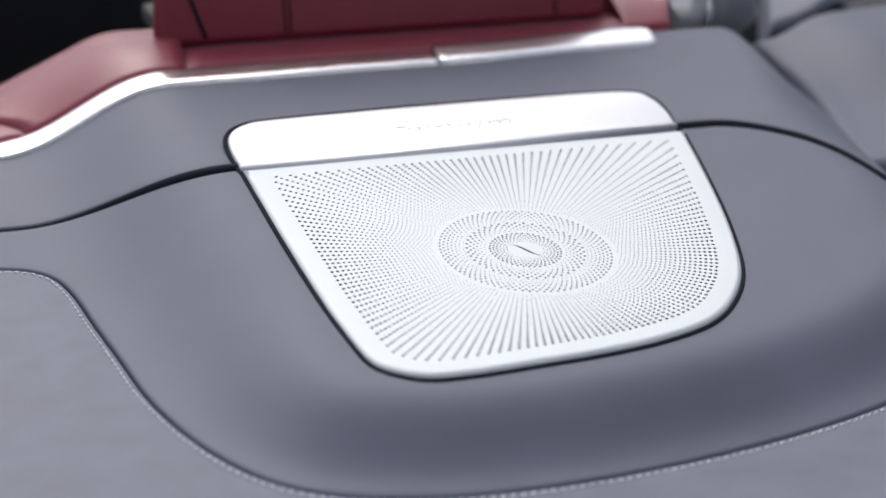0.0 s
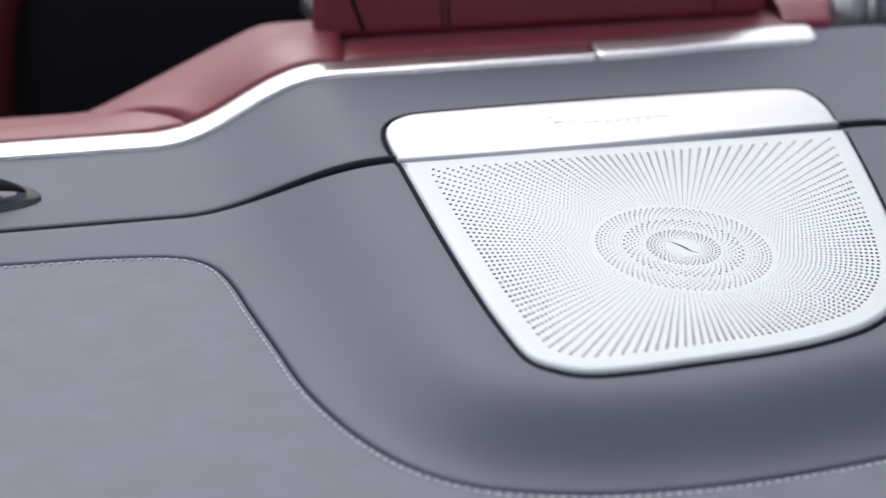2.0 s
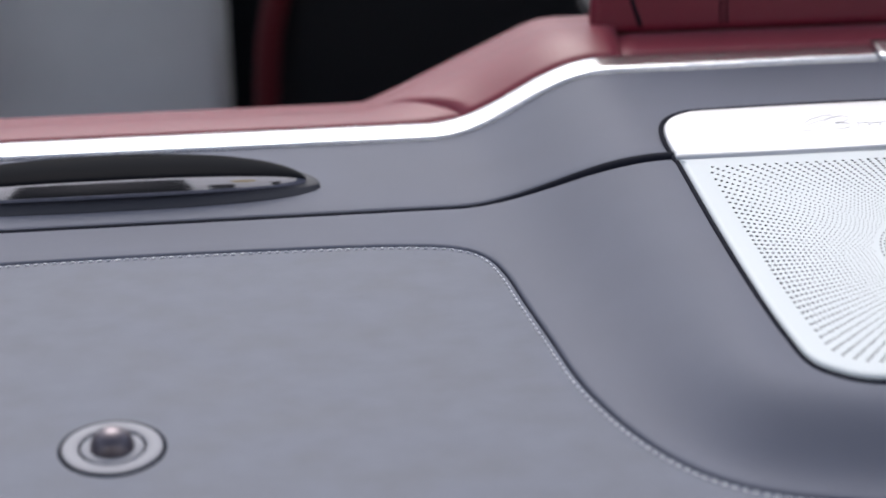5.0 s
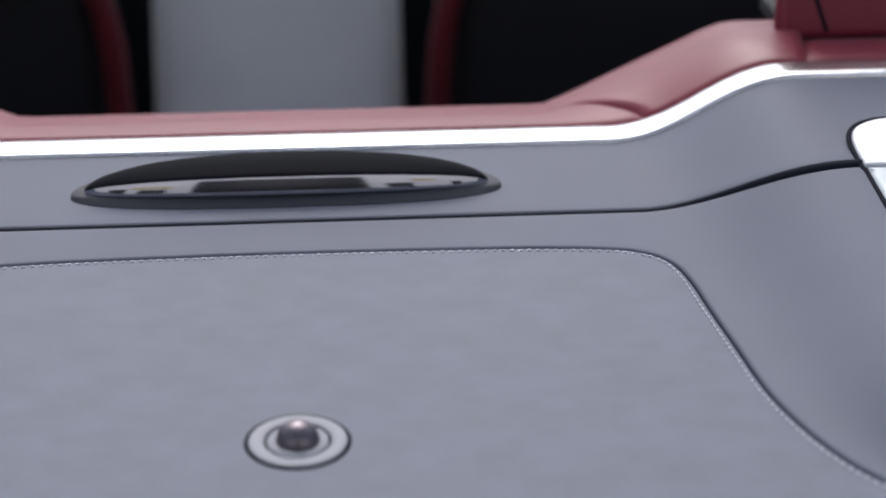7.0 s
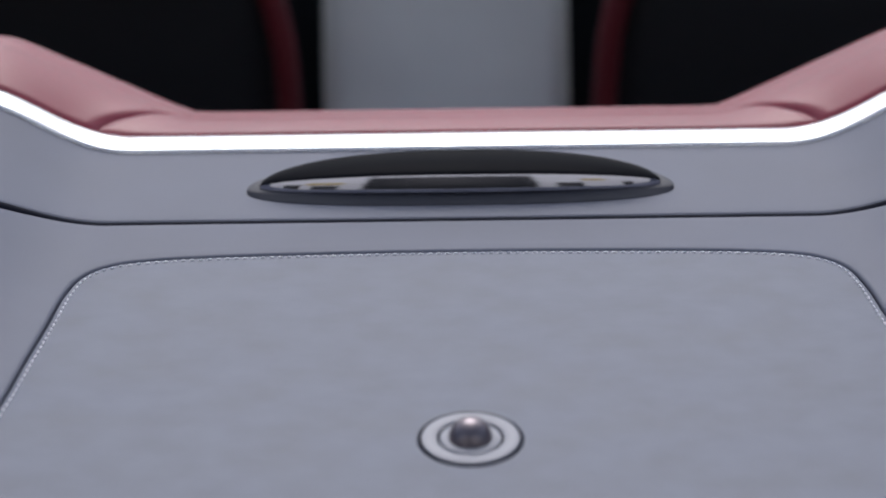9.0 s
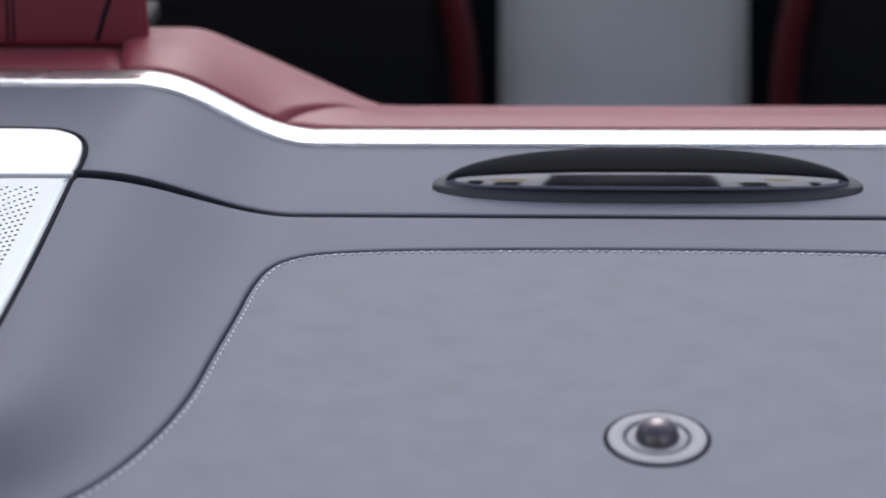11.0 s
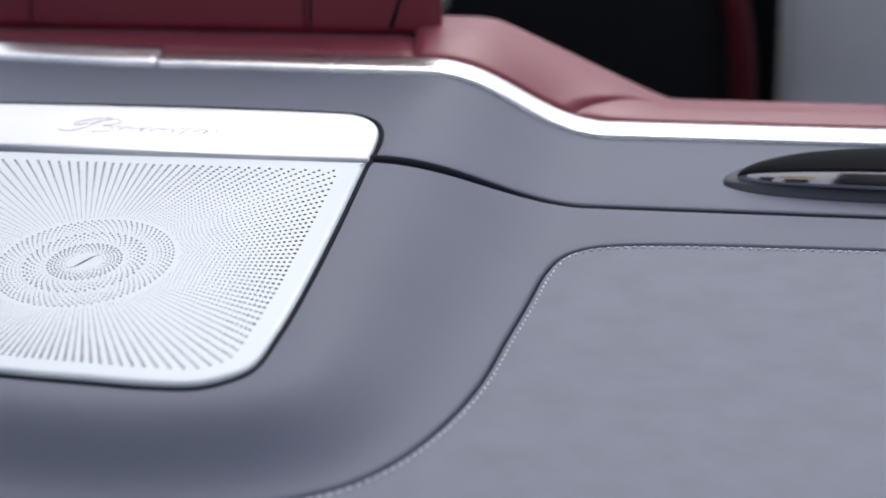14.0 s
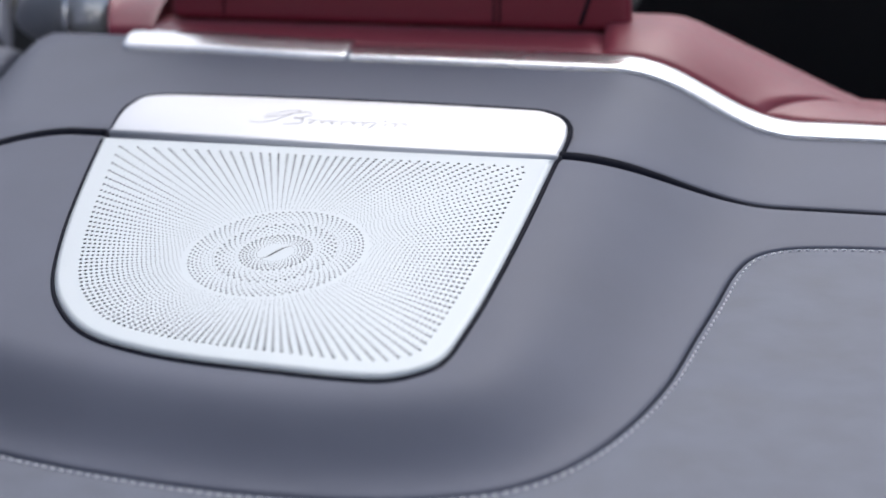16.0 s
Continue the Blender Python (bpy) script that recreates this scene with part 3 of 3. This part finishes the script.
def side_trim():
    """Padded side of the car beside the shelf, in three pieces with gaps between."""
    root = empty("side_trim", (0.90, 0.0, 0.0))
    for nm, y0, y1, lift in (("lower_trim", -0.66, -0.016, 0.0), ("inner_trim", -0.006, 0.215, -0.004), ("upper_trim", 0.223, 0.75, 0.006)):
        rows = []
        for y in np.concatenate([y0 + np.array([0, 0.001, 0.003, 0.006]), np.linspace(y0 + 0.012, y1 - 0.012, 36), y1 - np.array([0.006, 0.003, 0.001, 0])]):
            if nm == "lower_trim":
                e = float(np.interp(y, [-0.66, -0.2, -0.1, -0.05, -0.016], [0.79, 0.775, 0.770, 0.762, 0.750]))
            else:
                e = float(np.interp(y, [-0.006, 0.04, 0.075, 0.11, 0.15, 0.22], [0.7455, 0.7585, 0.7675, 0.774, 0.777, 0.779]))
                e += 0.022 + 0.55 * (y - 0.22) if nm == "upper_trim" else 0.0
            drop = 0.008 * max(0.0, 1 - min(y - y0, y1 - y) / 0.008) ** 2
            z = 0.002 + 0.012 * float(step((y - 0.02) / 0.15)) + lift - drop + 0.10 * min(y, 0.0)
            row = [(e + 0.002, y, -0.04), (e, y, z - 0.006), (e + 0.001, y, z - 0.003), (e + 0.004, y, z)]
            # the steep rise past u 0.5 is unseen, added to keep sky light off
            row += [(e + 0.004 + 0.30 * u, y, z + (0.004 + 0.06 * max(0.0, min(y, 0.25))) * float(step(u / 0.22)) + 0.015 * u + 0.32 * max(0.0, (u - 0.5) / 0.5) ** 1.6) for u in np.linspace(0.02, 1, 26)]
            rows.append(row)
        child_of(part(nm, sweep(rows), GREY, None), root)
    return root


st = side_trim()
tagged(st, "grey leather side trim, with an unseen outer rise added to block sky", "side trim", "side trims")

# ---------------------------------------------------------------- cabin ahead
def front_seat(s):
    root = empty("front_seat", (s * 0.42, 1.1, -0.8))
    child_of(part("back_shell", rounded_box(*sorted((s * 0.178, s * 0.68)), 1.0, 1.14, -0.85, 0.02, 0.05, 5), BLACK_LEATHER, None, "black back shell"), root)
    p = spline([(s * 0.176, 1.0, -0.8), (s * 0.172, 1.0, -0.4), (s * 0.174, 1.0, -0.26), (s * 0.184, 1.0, -0.19), (s * 0.205, 1.0, -0.13), (s * 0.25, 1.0, -0.06)], 30)
    child_of(part("red_edge", tube(p, 0.014, 10), RED_DARK, None, "dark red leather edge"), root)
    if s < 0:
        child_of(part("shoulder_pad", rounded_box(-0.60, -0.24, 0.97, 1.02, -0.165, 0.0, 0.03, 4), RED_DARK, None, "dark red leather shoulder pad"), root)
    return tagged(root, "black front seat with dark red leather edges", "car seat", "front seats")


front_seat(1)
front_seat(-1)
console = empty("centre_console", (0, 1.2, -0.8))
bm = rounded_box(-0.139, 0.139, 1.05, 1.9, -0.8, -0.02, 0.03, 4)
for v in bm.verts:
    v.co.y += 0.55 * (v.co.z + 0.30) if v.co.y < 1.3 else 0.0
child_of(part("console_body", bm, CONSOLE, None), console)
child_of(part("console_lid", rounded_box(-0.134, 0.134, 1.24, 1.7, -0.02, 0.01, 0.012, 3), CONSOLE, None), console)
tagged(console, "plain grey centre console between the front seats", "console")
floor = mesh_object("floor", rounded_box(-0.95, 0.95, -0.7, 2.4, -0.86, -0.80, 0.01, 1), BLACK_CLOTH)
dash = mesh_object("dashboard", rounded_box(-0.9, 0.9, 1.95, 2.35, -0.80, 0.02, 0.06, 4), BLACK_LEATHER)
tagged(dash, "black leather dashboard across the cabin front", "dashboard", kind="structure")
for s, nm in ((1, "wall_right"), (-1, "wall_left")):
    wl = mesh_object(nm, rounded_box(*sorted((s * 0.90, s * 0.98)), 0.35, 2.35, -0.86, -0.02, 0.02, 3), BLACK_LEATHER)
    tagged(wl, "black inner wall of the car body beside the seats", "wall", kind="structure")
tagged(floor, "black carpet floor of the car cabin", "floor", kind="structure")

# ---------------------------------------------------------------- mirrored things
def mirrored(ob):
    """The same thing on the car's other side, meshes turned over."""
    made = {}
    for o in (ob, *ob.children_recursive):
        c = o.copy()
        if o.data:
            c.data = o.data.copy()
            c.data.transform(Matrix.Diagonal((-1, 1, 1, 1)))
            c.data.flip_normals()
        scene.collection.objects.link(c)
        made[o] = c
        if o.parent in made:
            c.parent = made[o.parent]
    base = made[ob]
    base.location.x = -ob.location.x
    for o in ob.children:
        made[o].matrix_parent_inverse = Matrix.Translation(base.location).inverted()
    return base


left_speaker = mirrored(right_speaker)
for o in (hr, rb, st):
    mirrored(o)


def swash(x0, root):
    """Faint printed flourish on the name band: a tall looped stroke, then a low wavy one."""
    tall = spline([(0.0, 0.0105), (0.006, 0.0085), (0.014, 0.0120), (0.022, 0.0215), (0.027, 0.0265), (0.024, 0.0275), (0.013, 0.0235), (0.007, 0.0185), (0.009, 0.0165), (0.020, 0.0215), (0.031, 0.0255), (0.036, 0.0225), (0.031, 0.0185), (0.025, 0.0170), (0.033, 0.0150), (0.031, 0.0100), (0.022, 0.0085)], 120)
    low = []
    for u in np.linspace(0, 1, 200):
        a = 2 * math.pi * 10 * u
        h = 0.0022 + 0.0006 * math.sin(23 * u) + 0.0052 * math.exp(-((u - 0.70) / 0.035) ** 2)
        y = 0.0135 + h * math.sin(a)
        low.append((0.034 + 0.066 * u - 0.0019 * math.cos(a) + 0.5 * (y - 0.0135), y))
    band = next(c for c in root.children if c.name.startswith("name_band"))
    for line2 in (tall, low):
        path = [(x0 + x, y, band_z(y) + 0.00272) for x, y in line2]
        child_of(part("swash", tube(path, 0.00022, 5), SCRIPT, None, "faint grey printed swash"), band)


swash(0.3966, right_speaker)
swash(-0.5130, left_speaker)

# ---------------------------------------------------------------- stitching
line = offset_line(stitch_full, -0.0042)
seg = np.r_[0, np.cumsum(np.linalg.norm(np.diff(line, axis=0), axis=1))]
verts, faces = [], []
at = 0.002
while at < seg[-1] - 0.006:
    a = np.array([np.interp(at, seg, line[:, k]) for k in (0, 1)])
    b = np.array([np.interp(at + 0.0034, seg, line[:, k]) for k in (0, 1)])
    d = (b - a) / np.linalg.norm(b - a)
    n2 = np.array([-d[1], d[0]])
    i0 = len(verts)
    for u, wdt, hgt in ((0, 0.2, 0.0), (0.2, 0.8, 0.0006), (0.5, 1, 0.0009), (0.8, 0.8, 0.0006), (1, 0.2, 0.0)):
        c = a + (b - a) * u + n2 * 0.0003 * (u - 0.5)
        for sd, zz in ((-1, 0.0), (-0.6, 0.8), (0.6, 0.8), (1, 0.0)):
            q = c + n2 * sd * 0.0007 * wdt
            verts.append((q[0], q[1], 0.0001 + hgt * zz))
    for k in range(4):
        for j in range(3):
            p0 = i0 + k * 4 + j
            faces.append([p0, p0 + 1, p0 + 5, p0 + 4])
    at += 0.0048
me = bpy.data.meshes.new("stitching")
me.from_pydata(verts, [], faces)
me.materials.append(THREAD)
child_of(tagged(new("stitching", me), "pale thread stitches along the panel edge", kind="stuff"), stitched)
